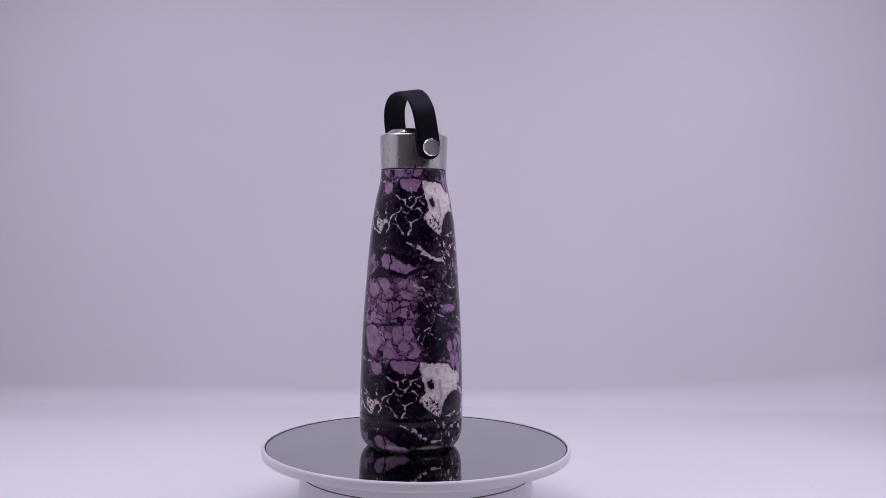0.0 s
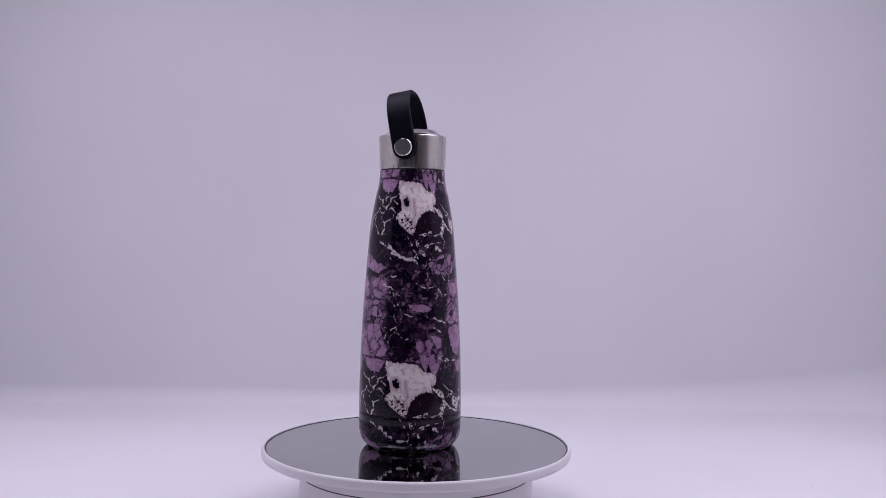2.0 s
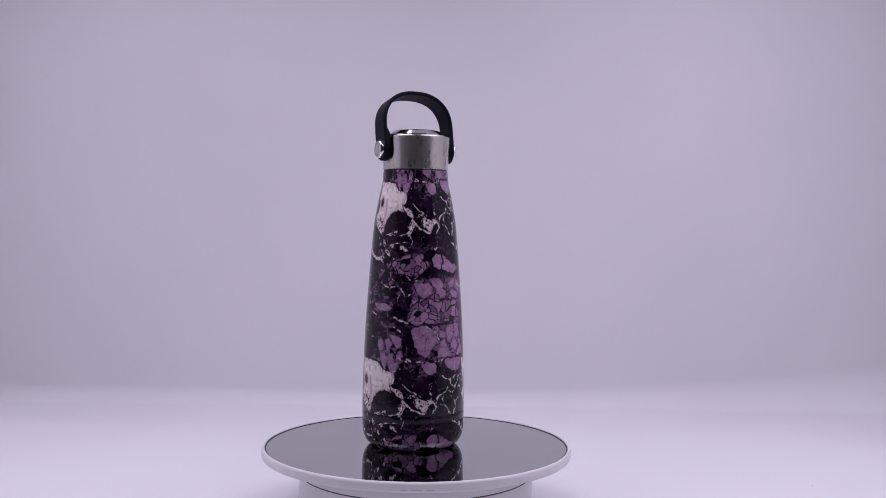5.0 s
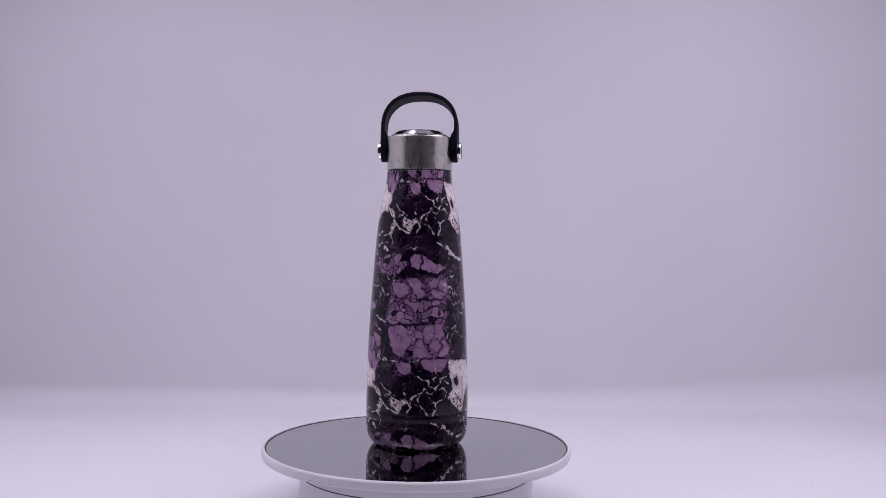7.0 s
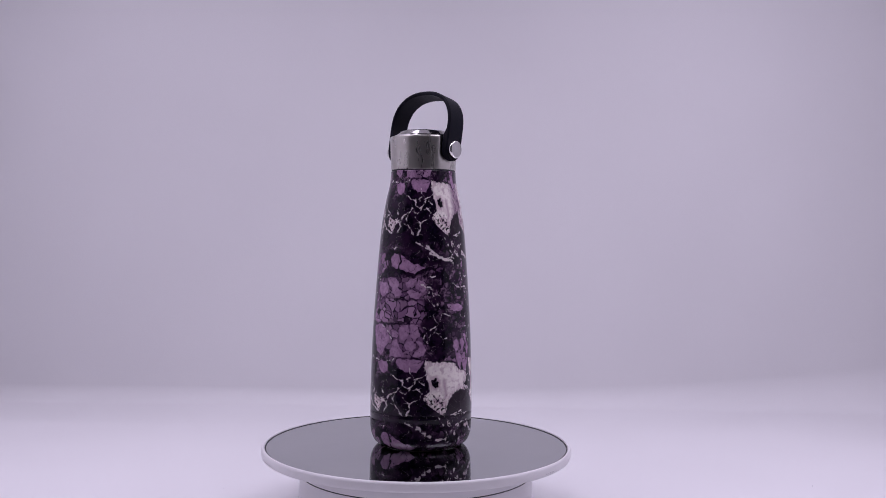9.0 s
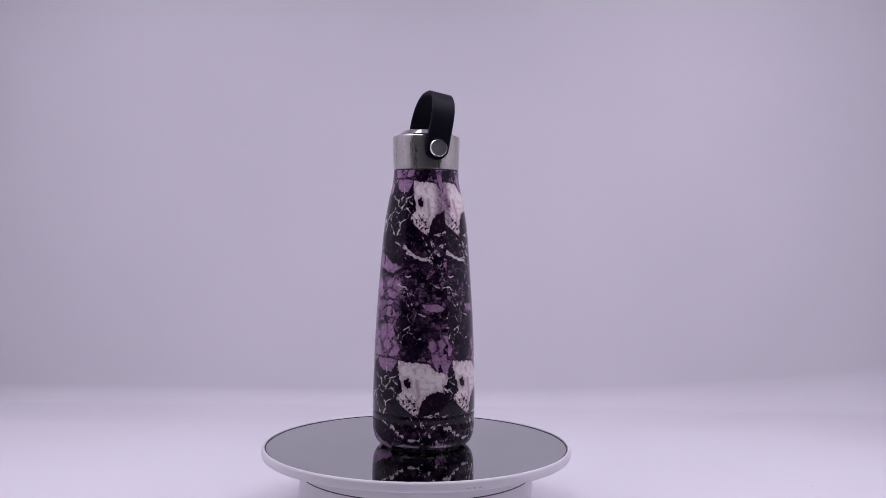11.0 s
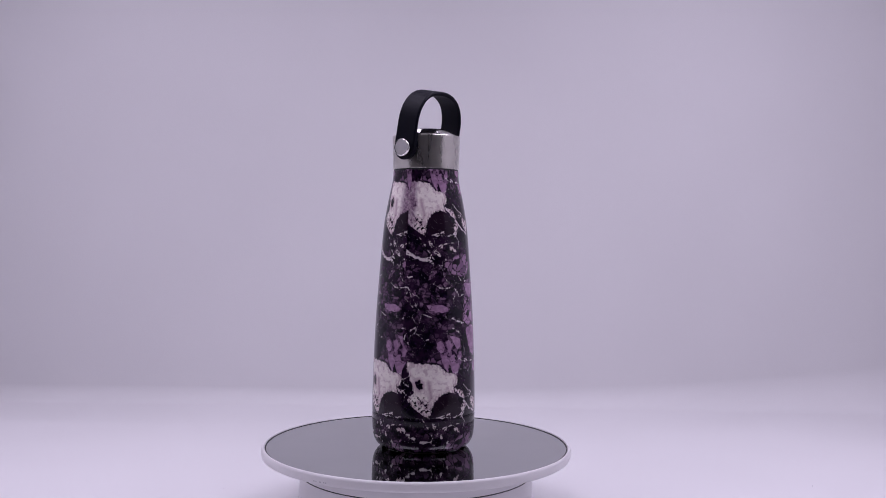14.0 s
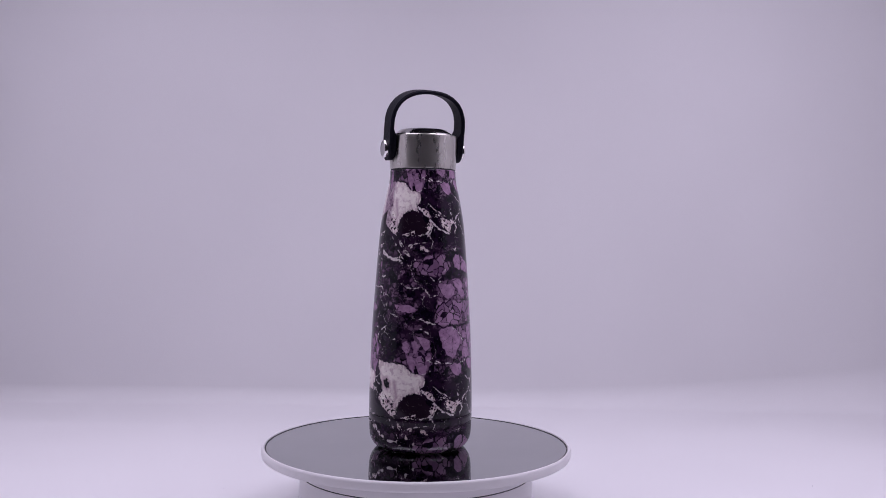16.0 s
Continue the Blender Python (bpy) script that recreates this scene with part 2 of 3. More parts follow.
def build_crumb(x, y, size):
    bm = bmesh.new()
    bmesh.ops.create_icosphere(bm, subdivisions=2, radius=size)
    for v in bm.verts:
        v.co *= 1 + 0.3 * noise.noise(v.co * 900)
        v.co.z = max(v.co.z * 0.6, -size * 0.45)
    ob = part("crumb", bm, DARK_EDGE)
    ob.location = (x, y, FLOOR_Z + size * 0.45)
    tagged(ob, "tiny dark crumb lying on the white fabric floor", "crumb", "crumbs on the floor")


# ---- turntable ----
def build_turntable():
    table = new("turntable")
    table.location = (0, 0, FLOOR_Z)
    lift = LIFT
    tagged(table, "white round motorised turntable with a dark mirrored glass top", "turntable")
    bm = bmesh.new()
    prof = [(0.0735, 0.0), (0.0752, 0.0), (0.0757, 0.0006), (0.0757, lift - 0.0170), (0.0754, lift - 0.0167), (0.0735, lift - 0.0167)]
    rows = lathe(bm, prof, 128)
    cap_row(bm, rows[-1])
    part("base", bm, WHITE_PLASTIC, table)
    platter = new("platter")
    platter.parent = table
    platter.location = (0, 0, lift)
    bm = bmesh.new()
    prof = [(0.0966, -0.004), (0.0979, -0.0006), (0.0979, 0.0004), (0.0983, 0.0009), (0.0991, 0.0009), (0.0997, 0.0003), (0.1000, -0.0005), (0.1000, -0.0038),
            (0.0997, -0.0046), (0.0990, -0.0051), (0.0770, -0.0056), (0.0757, -0.0061), (0.0757, -0.0160), (0.0754, -0.0163), (0.0735, -0.0163)]
    lathe(bm, prof, 192)
    part("rim", bm, WHITE_PLASTIC, platter, "glossy white plastic rim")
    bm = bmesh.new()
    rows = lathe(bm, [(0.0730, -0.0178), (0.07555, -0.0178), (0.07555, -0.0158), (0.0730, -0.0158)], 128)
    part("seam_ring", bm, DARK_EDGE, platter, "dark gap under the platter")
    bm = bmesh.new()
    rows = lathe(bm, [(0.0970, -0.0035), (0.0970, 0.0), ], 192)
    cap_row(bm, rows[-1])
    part("glass_top", bm, GLASS_TOP, platter, "dark mirrored glass disc")
    bm = bmesh.new()
    rows = lathe(bm, [(0.0970, -0.003), (0.09705, 0.0002), (0.0978, 0.0003), (0.0979, -0.003)], 192)
    part("glass_edge", bm, DARK_EDGE, platter, "black edge of the glass")
    for phi0, marks in ((208.6, ((-2.4, 0.5), (-1.5, 0.4), (0.2, 0.7), (1.6, 0.4), (2.4, 0.6))), (90.0, ((-4.5, 2.2), (-0.5, 3.4), (3.8, 2.4)))):
        for off, wide in marks:
            bm = bmesh.new()
            n = 4
            high = 0.0007 if phi0 > 100 else 0.0003
            tops, bots = [], []
            for i in range(n + 1):
                a = radians(phi0 + off + wide * (i / n - 0.5))
                tops.append(bm.verts.new((0.10004 * math.sin(a), -0.10004 * math.cos(a), -0.0036 + high)))
                bots.append(bm.verts.new((0.10004 * math.sin(a), -0.10004 * math.cos(a), -0.0036)))
            for i in range(n):
                bm.faces.new((tops[i], tops[i + 1], bots[i + 1], bots[i]))
            part("mark", bm, GREY_INK, platter)
    return platter


# ---- bottle ----
def body_profile():
    """Radius and height of the painted body from foot to neck, in metres."""
    knots = [(33.2, 15.0), (33.35, 20.0), (33.40, 28.0), (33.25, 36.0), (32.9, 50.0), (32.3, 68.0), (31.3, 87.0), (30.0, 105.5), (28.6, 124.0),
             (26.9, 142.5), (25.4, 152.0), (23.6, 161.5), (22.3, 167.0), (21.65, 170.5), (21.25, 174.5), (21.2, 177.4)]
    foot = [(0.0, 1.2), (20.0, 1.2), (23.5, 0.9), (25.0, 0.2), (26.0, 0.0), (27.2, 0.25), (28.6, 0.95), (30.0, 2.2), (31.2, 3.9), (32.1, 5.9), (32.7, 8.1), (33.0, 10.4), (33.15, 12.8)]
    zs = [p[1] for p in knots]
    rs = [p[0] for p in knots]
    out = [(r / 1000, z / 1000) for r, z in foot]
    z = 15.0
    while z < 177.4:
        i = max(j for j in range(len(zs) - 1) if zs[j] <= z)
        h = zs[i + 1] - zs[i]
        s = (z - zs[i]) / h
        def slope(j):
            a, b = max(j - 1, 0), min(j + 1, len(zs) - 1)
            return (rs[b] - rs[a]) / (zs[b] - zs[a])
        r = (2 * s**3 - 3 * s**2 + 1) * rs[i] + (s**3 - 2 * s**2 + s) * h * slope(i) + (3 * s**2 - 2 * s**3) * rs[i + 1] + (s**3 - s**2) * h * slope(i + 1)
        r -= 0.28 * math.exp(-((z - 22.0) / 0.45) ** 2)
        out.append((r / 1000, z / 1000))
        z += 0.25 if 20.5 < z < 23.5 else 0.5
    return out + [(0.0212, 0.1772), (0.0209, 0.1777), (0.0200, 0.1779)]


def print_uv(phi, z):
    """Place on the print, in millimetres, of an angle in degrees and a height in metres."""
    mm = z * 1000
    du = phi - EYE_ANGLE - np.interp(mm, (43, 156, 180), (0.0, 7.5, 8.8))
    wide = np.interp(mm, (43, 121, 156), (147.8, 152.0, 151.0)) if du > 0 else np.interp(mm, (43, 121, 156, 180), (146.9, 155.5, 168.0, 172.0))
    return du * 147 / wide * 0.576, mm - 43.0


EYE_ANGLE = 20.6
SEAM = -143.0


PRINT_WIDE, PRINT_HIGH = 84.7, 113.0


def print_layers(u, v):
    """Distances, in millimetres, from places on the wrap to the shapes drawn on it. The drawing repeats every 84.7 x 113 mm."""
    far = np.full(u.shape, 30.0)
    layers = {key: far.copy() for key in ("stone", "pale", "hole", "hill", "vein", "lace")}
    layers["pebble"] = np.zeros(u.shape)

    # an uneven sway that repeats with the drawing
    rng = random.Random(5)
    sway_x, sway_y = np.zeros(u.shape), np.zeros(u.shape)
    for wave in range(16):
        a = math.tau * (rng.randint(-22, 22) * u / PRINT_WIDE + rng.randint(6, 30) * v / PRINT_HIGH) + rng.uniform(0, 6.28)
        sway_x += 0.08 * np.sin(a)
        sway_y += 0.08 * np.sin(a + rng.uniform(0, 6.28))

    def near(points):
        pts = np.array(points).reshape(-1, 2)
        mid = pts.mean(axis=0)
        x = (u + sway_x - mid[0] + PRINT_WIDE / 2) % PRINT_WIDE - PRINT_WIDE / 2
        y = (v + sway_y - mid[1] + PRINT_HIGH / 2) % PRINT_HIGH - PRINT_HIGH / 2
        return pts - mid, x, y

    def line_distance(pts, x, y):
        best = far.copy()
        for (ax, ay), (bx, by) in zip(pts, pts[1:]):
            dx, dy = bx - ax, by - ay
            s = np.clip(((x - ax) * dx + (y - ay) * dy) / (dx * dx + dy * dy), 0, 1)
            best = np.minimum(best, np.hypot(x - ax - s * dx, y - ay - s * dy))
        return best

    def shape_distance(points):
        pts, x, y = near(points)
        ring = np.vstack([pts, pts[:1]])
        inside = np.zeros(u.shape, bool)
        for (ax, ay), (bx, by) in zip(ring, ring[1:]):
            if ay != by:
                inside ^= ((ay > y) != (by > y)) & (x < (bx - ax) * (y - ay) / (by - ay) + ax)
        d = line_distance(ring, x, y)
        return np.where(inside, -d, d)

    def add(key, d):
        layers[key] = np.minimum(layers[key], d)

    def stone(*points):
        add("stone", shape_distance(points))

    def pebble(strength, *points):
        d = shape_distance(points)
        layers["pebble"] = np.maximum(layers["pebble"], strength * np.clip(0.5 - d / 3.0, 0, 1))

    def pale(*points):
        add("pale", shape_distance(points))

    def hole(*points):
        add("hole", shape_distance(points))

    def hill(*points):
        add("hill", shape_distance(points))

    def lace(*points):
        add("lace", shape_distance(points))

    def vein(width, *points):
        pts, x, y = near(points)
        add("vein", line_distance(pts, x, y) - width / 2)

    # stone
    stone(-49.3, -79, -47.1, -76.8, -38.7, -76.1, -35.3, -78.5, -33.5, -83.8, -33.8, -89.8, -35.6, -94.4, -38.7, -96.6, -42.5, -94.6, -46, -89.1, -48, -84.3)
    stone(-41.7, 12.4, -38.5, 13.9, -32.4, 14.1, -29.8, 11.6, -31.3, 7.8, -33.6, 5.6, -36.5, 6.2, -39.5, 8.6)
    stone(-25.5, 15.6, -19.5, 15.9, -6.1, 15.4, -7.7, 11.2, -11, 7, -15.6, 8, -18.1, 6.9, -21.8, 9.9, -25, 13.2)
    stone(-28.9, -86.1, -25.3, -85.2, -22, -90.9, -19.3, -94.3, -19.6, -96.1, -30.9, -96.8, -29.5, -90.7)
    stone(-23.5, -76.4, -18.7, -75.8, -17, -80.3, -17.9, -84.2, -20.7, -86.4, -23.4, -85.1, -25.2, -80.6)
    stone(-17.3, -75.1, -12.3, -75.4, -11.4, -80.2, -9.1, -83.7, -14, -84.8, -16.9, -83.8, -17.4, -79.6)
    stone(-20.3, -88.1, -17.5, -85.6, -14, -85.8, -11.7, -89.6, -15.4, -92.8, -18.6, -92.2)
    stone(-12.9, -85.8, -9.8, -85.1, -7.6, -87.9, -5.7, -91.4, -6.9, -95.5, -11.4, -96.2, -14.2, -95.9, -13.3, -93.1, -10.3, -90)
    stone(-31, -79.2, -26, -80, -24.3, -82.7, -25.7, -84.8, -29.4, -83.7)
    stone(-33.7, -80.4, -31.1, -84.5, -32.2, -88.8, -34.9, -90.4, -34.3, -84.7)
    stone(-36.8, -35.2, -34.2, -31.6, -30.2, -31.2, -28.1, -35.8, -29.8, -41.1, -35.7, -40.1)
    stone(-29.4, -31.2, -24.9, -33.7, -19.1, -37.2, -13.3, -38.7, -9.5, -40.6, -14.3, -42.3, -17.1, -44.7, -22.5, -42.9, -29, -41.1, -27.3, -36.2)
    stone(-49, -48.9, -44.7, -49.8, -38.9, -49.3, -35.6, -52.8, -36.1, -56.4, -40.1, -58.9, -43.9, -59, -46.7, -54.8)
    stone(-38.7, -46.5, -32.2, -46.1, -27.4, -49.3, -27.6, -53.5, -23.9, -57, -29.6, -59.1, -32.7, -56.3, -34.5, -52.1)
    stone(-23, -50.3, -18.9, -46.5, -14.7, -46.6, -16.5, -51.5, -21.2, -53.5)
    stone(-13.7, -46.6, -9.5, -49.5, -7.8, -53.9, -10, -55.9, -15.5, -53.7, -15.6, -50.8)
    stone(-22, -54.6, -16.9, -53.6, -10.6, -56.6, -13, -60.1, -18.5, -59.3)
    stone(12.7, -86.3, 15.9, -84.8, 18.3, -87.9, 18.2, -91.4, 15.3, -92.9, 12.5, -89.8)
    stone(18.5, -85.8, 21.3, -84.3, 24, -88.5, 22.8, -92, 20.1, -93.1, 19.1, -88.5)
    stone(21.8, -81.5, 26.2, -82.5, 29.9, -84.3, 30.5, -89.2, 27.1, -92, 24.7, -87.8, 22.3, -83.6)
    stone(15, 19.4, 19.4, 18.8, 21.8, 14.7, 20.6, 10.4, 22.2, 7.3, 18.6, 9.3, 15.7, 14.5)
    stone(22.2, 18.9, 25.7, 19.6, 26.4, 14.7, 23.3, 13, 21.3, 16.1)
    stone(22.7, 11.9, 28.9, 14, 28.4, 9.5, 26.4, 7, 22.9, 7.7)
    stone(26.9, -94.8, 30.6, -92, 32, -96.6, 28.1, -98.3)
    stone(5.8, -61.9, 10.1, -63.5, 17.7, -62.6, 22.7, -65, 19.9, -67.8, 12.4, -67.7, 7.4, -65.4)
    # pebble
    pebble(1.0, -49.6, -59.2, -10.5, -60.2, -6.7, -69.3, -10.2, -75.9, -23.1, -74.7, -32.2, -76, -51.3, -76.3, -51.3, -67.4)
    pebble(0.9, -64.9, -35, -56.5, -31.9, -51.7, -31.1, -45.2, -30.7, -39.7, -33.4, -37.8, -38.7, -40.2, -43, -50.1, -46, -60.2, -44.6, -66.2, -39.4)
    pebble(0.55, -11.4, -38.7, 10, -38.8, 18.1, -38.7, 26.3, -49.2, 30.8, -63.2, 23.7, -70.2, 11.8, -59.9, -7.4, -60.8)
    pebble(0.45, -2.2, -64.1, 8.5, -68.9, 25.5, -70.2, 29.7, -80.8, 13.3, -79.3, 1.4, -78.1)
    pebble(0.75, -51.3, -47.5, -32.3, -45, -10.6, -45.2, -4.7, -55.1, -9.5, -61, -49.5, -60.2)
    pebble(0.8, -36, -75.7, -9.8, -74, -4.7, -87.2, -5.1, -96.6, -32.6, -97.6, -37, -88.5)
    pebble(0.7, 9.4, -79.4, 26, -79, 31.8, -86.1, 33.1, -98.4, 28.5, -106, 19.4, -105.4, 13.6, -95.1)
    pebble(0.45, -69.6, 15.9, -47.2, 22, -4.4, 22.9, 1.4, 15.1, -41.2, 3.2)
    pebble(0.62, -0.5, -60.5, 11.9, -60.6, 25.2, -63.2, 23.7, -69.5, 8.6, -69.9)
    pebble(0.8, 10.3, 22, 26.6, 23.5, 33.1, 14.6, 27.5, 6.3, 19.3, 9.4, 14.7, 12.7, 4.6, 14.5)
    pebble(0.35, -16.3, -24.4, 75.1, -25.7, 71.8, -33.2, -7.3, -32.6)
    # pale
    pale(-5.9, 14.9, -1.2, 14, 6.8, 14, 14.7, 12.7, 18.6, 9.3, 22.2, 7.7, 26.4, 7, 27.6, 4.2, 26.5, -0, 24.4, -1.4, 25.5, -5.3, 22, -4.3, 17.4, -5.1, 13.8, -7.4, 11.2, -10.4, 9.3, -13.4, 9, -17.7, 8.2, -20.3, 4.8, -18.2, 1.5, -15.7, -2.7, -12.7, -5.9, -8.9, -4.2, -5.8, -1.4, -4, -2.7, 0.2, -4.4, 5.7, -6.1, 10.9)
    pale(-43.2, -7.9, -39.5, -9.8, -35.9, -11, -33.8, -9.5, -32.4, -11.6, -35.9, -13.8, -37.6, -18.1, -40.8, -16.2, -43.9, -12.9)
    pale(25.5, -2.1, 29, -2.8, 32.5, -5.4, 33.6, -9.3, 31.1, -8.5, 28.3, -6.3)
    pale(25.4, -25.9, 27.8, -27, 31.6, -30.5, 27.5, -30.1, 24.6, -28.4)
    pale(31.8, -10.6, 34.7, -12.1, 34, -14.9, 31.5, -17.6, 30.4, -14.1)
    # hole
    hole(-1.8, 2.8, 1.6, 4.6, 4.1, 2.4, 4.4, -1.9, 2.1, -3.5, -0.4, -1.7)
    hole(7.2, 2.6, 8, 2.7, 9.2, -7.1, 8.4, -9.3, 7.9, -3.7)
    hole(0.9, -10.1, 3.7, -8.7, 4.6, -10.4, 2.4, -12.4)
    hole(5.1, -12.1, 7.6, -11.1, 7.3, -14.3, 5.6, -14.9)
    hole(-40.5, -11.6, -39.1, -11.5, -39.1, -13.3, -40.1, -13.7)
    hole(-37.3, -12.5, -35.9, -12.1, -36.6, -13.9)
    # hill
    hill(10.5, -12.6, 12.7, -8.9, 15.6, -6.6, 22, -5, 26.2, -7, 30.4, -11.6, 30.5, -18.7, 21.1, -19.8, 12.1, -19.9)
    # vein
    vein(1.0, -60.3, -1.4, -55, -7, -50.7, -11.4, -44.7, -16.3, -38.5, -18.4)
    vein(0.7, 30.7, -7.1, 32.5, -10.6, 35.1, -12.9, 31.9, -18.7, 29.8, -21.1)
    vein(0.5, 8.2, -20.3, 12.1, -25.2, 14, -30.8, 16.9, -33.5)
    vein(0.6, 12.1, -19.9, 21.1, -18, 22.2, -21.1)
    vein(0.7, 18, -27.7, 20.8, -25.4, 29.2, -23.9)
    vein(1.2, -9.9, -26, -4.5, -30.2, 0.3, -33.7, 6.2, -34.6, 9.6, -33.5)
    vein(0.8, -17.1, -24.5, -11.4, -26.9, -5.5, -29.7)
    vein(1.7, -5.5, -29.7, -1.5, -33.2, 2.9, -34.9, 10.3, -35.7)
    vein(0.5, 14.2, -28.1, 17.3, -26, 24.5, -24.9)
    vein(0.5, 12.7, -19.3, 19, -20, 27.3, -19.9, 31.5, -17.4, 29.3, -14.9)
    vein(0.6, -51.1, -0.8, -45.9, -5.7, -41.1, -9.2)
    vein(0.5, -53.1, -9.8, -47.8, -14.6, -41.9, -17)
    vein(0.6, -27, 5, -22.6, 2.8, -18.6, 2.3, -14.4, 4.2)
    vein(0.7, -18.6, 2.3, -19.6, -0.9, -15.6, -2.8, -12.8, -0.6)
    vein(0.8, -20.6, -1.6, -24.3, -5.7, -29, -8.2, -33.3, -11.1)
    vein(0.7, -24.3, -5.7, -26.1, -10, -23.4, -14.3, -19.6, -18.7, -17.5, -22.4)
    vein(0.8, -11.9, 2.9, -7.5, 4.6, -4, 7)
    vein(0.6, -12.8, -0.6, -14.9, -4.2, -17.7, -6.3)
    vein(0.7, -19.1, -8.5, -16.2, -11.5, -14.1, -12.5, -14.7, -16.7, -16.8, -20.3)
    vein(0.5, -14.8, -11.8, -11.3, -10.7, -8.9, -9.3)
    vein(0.5, -33.3, -11.1, -40.1, -7.7, -47.5, -3.4)
    vein(0.5, -36, -17.8, -43, -13.5, -47.2, -7)
    vein(0.5, -13.1, 5.6, -10.9, 2.9, -11.8, 0.1)
    vein(0.5, 6.9, -18.5, 10, -24.1, 13.5, -30.3, 16.3, -32.9)
    vein(0.5, -17.7, 6.9, -15.8, 4.2, -16.4, 1.4)
    vein(0.5, -22.5, 0, -19.9, -2.3)
    vein(0.6, -10.7, -50.7, -5, -53.1, -1.1, -56.6, 3.9, -58.8)
    vein(0.6, -5, -53.1, -3, -57.7, -0.2, -62.9, 3.1, -68.3, 9.8, -70.3)
    vein(0.4, -2.7, -70.6, 1.3, -75.2, -0.5, -79.7, -4.9, -83.7)
    vein(0.4, -9.7, -76.8, -6.1, -79.2, -1.7, -77.9, 2.4, -74.2)
    vein(0.4, 3.1, -68.3, 2.4, -72.8)
    vein(0.35, 11.3, -33.5, 15.2, -36.6, 16.1, -39.4, 19.1, -42.2, 18.9, -45.4, 22.5, -49.2)
    vein(0.4, 22.5, -49.2, 27.3, -53.4, 30.5, -58, 36.4, -56.3)
    vein(0.4, 10.9, -49.4, 17.1, -52.8, 24.6, -52)
    vein(0.4, 16.1, -38.7, 21.1, -37.2)
    vein(0.6, -47.9, -46.7, -44.9, -43.8, -43.1, -40.6)
    vein(0.8, -38.6, -77.5, -34.6, -78.2, -31.8, -81.7, -29.1, -85.5)
    vein(0.8, 23.9, -71.6, 29.9, -73.7, 34.1, -74.5)
    vein(0.5, -45.2, 14, -40.7, 13.9, -37.1, 14.3)
    vein(0.5, -54.1, 18.7, -49.3, 14.8, -46, 13.9)
    vein(0.6, 21.7, -25.1, 15.7, -26.9, 13.4, -30.4)
    vein(0.5, 10.9, -22.6, 13.6, -27.9, 20.3, -35.1)
    vein(0.4, -10.5, -31.5, -7.4, -34.2, -6.6, -37)
    vein(0.7, -6, -45.4, -4.4, -46.1, -2.5, -45.1)
    vein(0.6, 24.7, -77.6, 29.2, -80.2)
    vein(0.5, 25.7, 7.5, 29.9, 9.4)
    vein(0.5, 26.2, 17.6, 34.1, 14.2)
    vein(0.5, -1.8, 2.4, -4.8, 3.9)
    vein(0.5, -39.3, -26.3, -34.3, -28.4, -32, -27)
    vein(0.4, -32.5, 14.4, -27.8, 13.7, -26.5, 15.8)
    vein(0.4, -35.2, -4.1, -32.7, -8, -29.9, -13.7)
    vein(0.4, -21.7, -5.1, -18.7, -5.7)
    vein(0.4, -12.8, -3.8, -8.3, -2.7)
    vein(0.5, -8.4, 1.5, -4.8, -0.7)
    vein(0.5, -33.3, -11.1, -30.1, -14.3, -33.1, -18.1)
    vein(0.4, -29, -8.2, -30.6, -12.2, -26.4, -13.2)
    vein(0.5, -51.5, -0.1, -48.9, -3, -45.9, -6, -43.2, -11.2, -39, -13.3, -35.3, -13)
    vein(0.4, -45.9, -6, -48.9, -8.7)
    vein(0.4, -35.2, -0.5, -32.7, -6.2, -35.3, -11.9)
    vein(0.4, -15.4, 10.4, -13.8, 5.6, -10.9, 4.3)
    vein(0.4, -10, -2, -6.5, -5.5, -7.9, -8.3)
    vein(0.35, -6.1, -79.6, -7.7, -83.7, -4, -87.9)
    vein(0.35, -0.5, -79.7, 3.5, -84, 7.7, -84.9)
    vein(0.35, -13.3, -50.3, -5.8, -54.3, -7.7, -59.1, -2.2, -64.1)
    vein(0.35, 24.6, -52, 26.7, -56.2, 25.1, -61.5)
    vein(0.35, -53.9, -45.7, -50.5, -49.2, -46.3, -48.5)
    vein(1.3, -6.9, -31, 0.3, -34.1, 4.3, -34.7)
    vein(0.4, 9.6, -33.5, 12.1, -38.8, 10.4, -43)
    vein(0.4, 3.7, -21.2, 7.6, -26.5, 10.8, -32.4)
    vein(0.45, 30.2, -18.8, 33.8, -22.7, 32.5, -28)
    # pale parts that are pierced like lace
    lace(-6, -7, 2, -6, 8, -8, 9, -20, -2, -14)
    lace(-46, -6, -31, -8, -33, -20, -44, -18)
    lace(24, 0, 34, -3, 36, -19, 30, -18)
    return layers


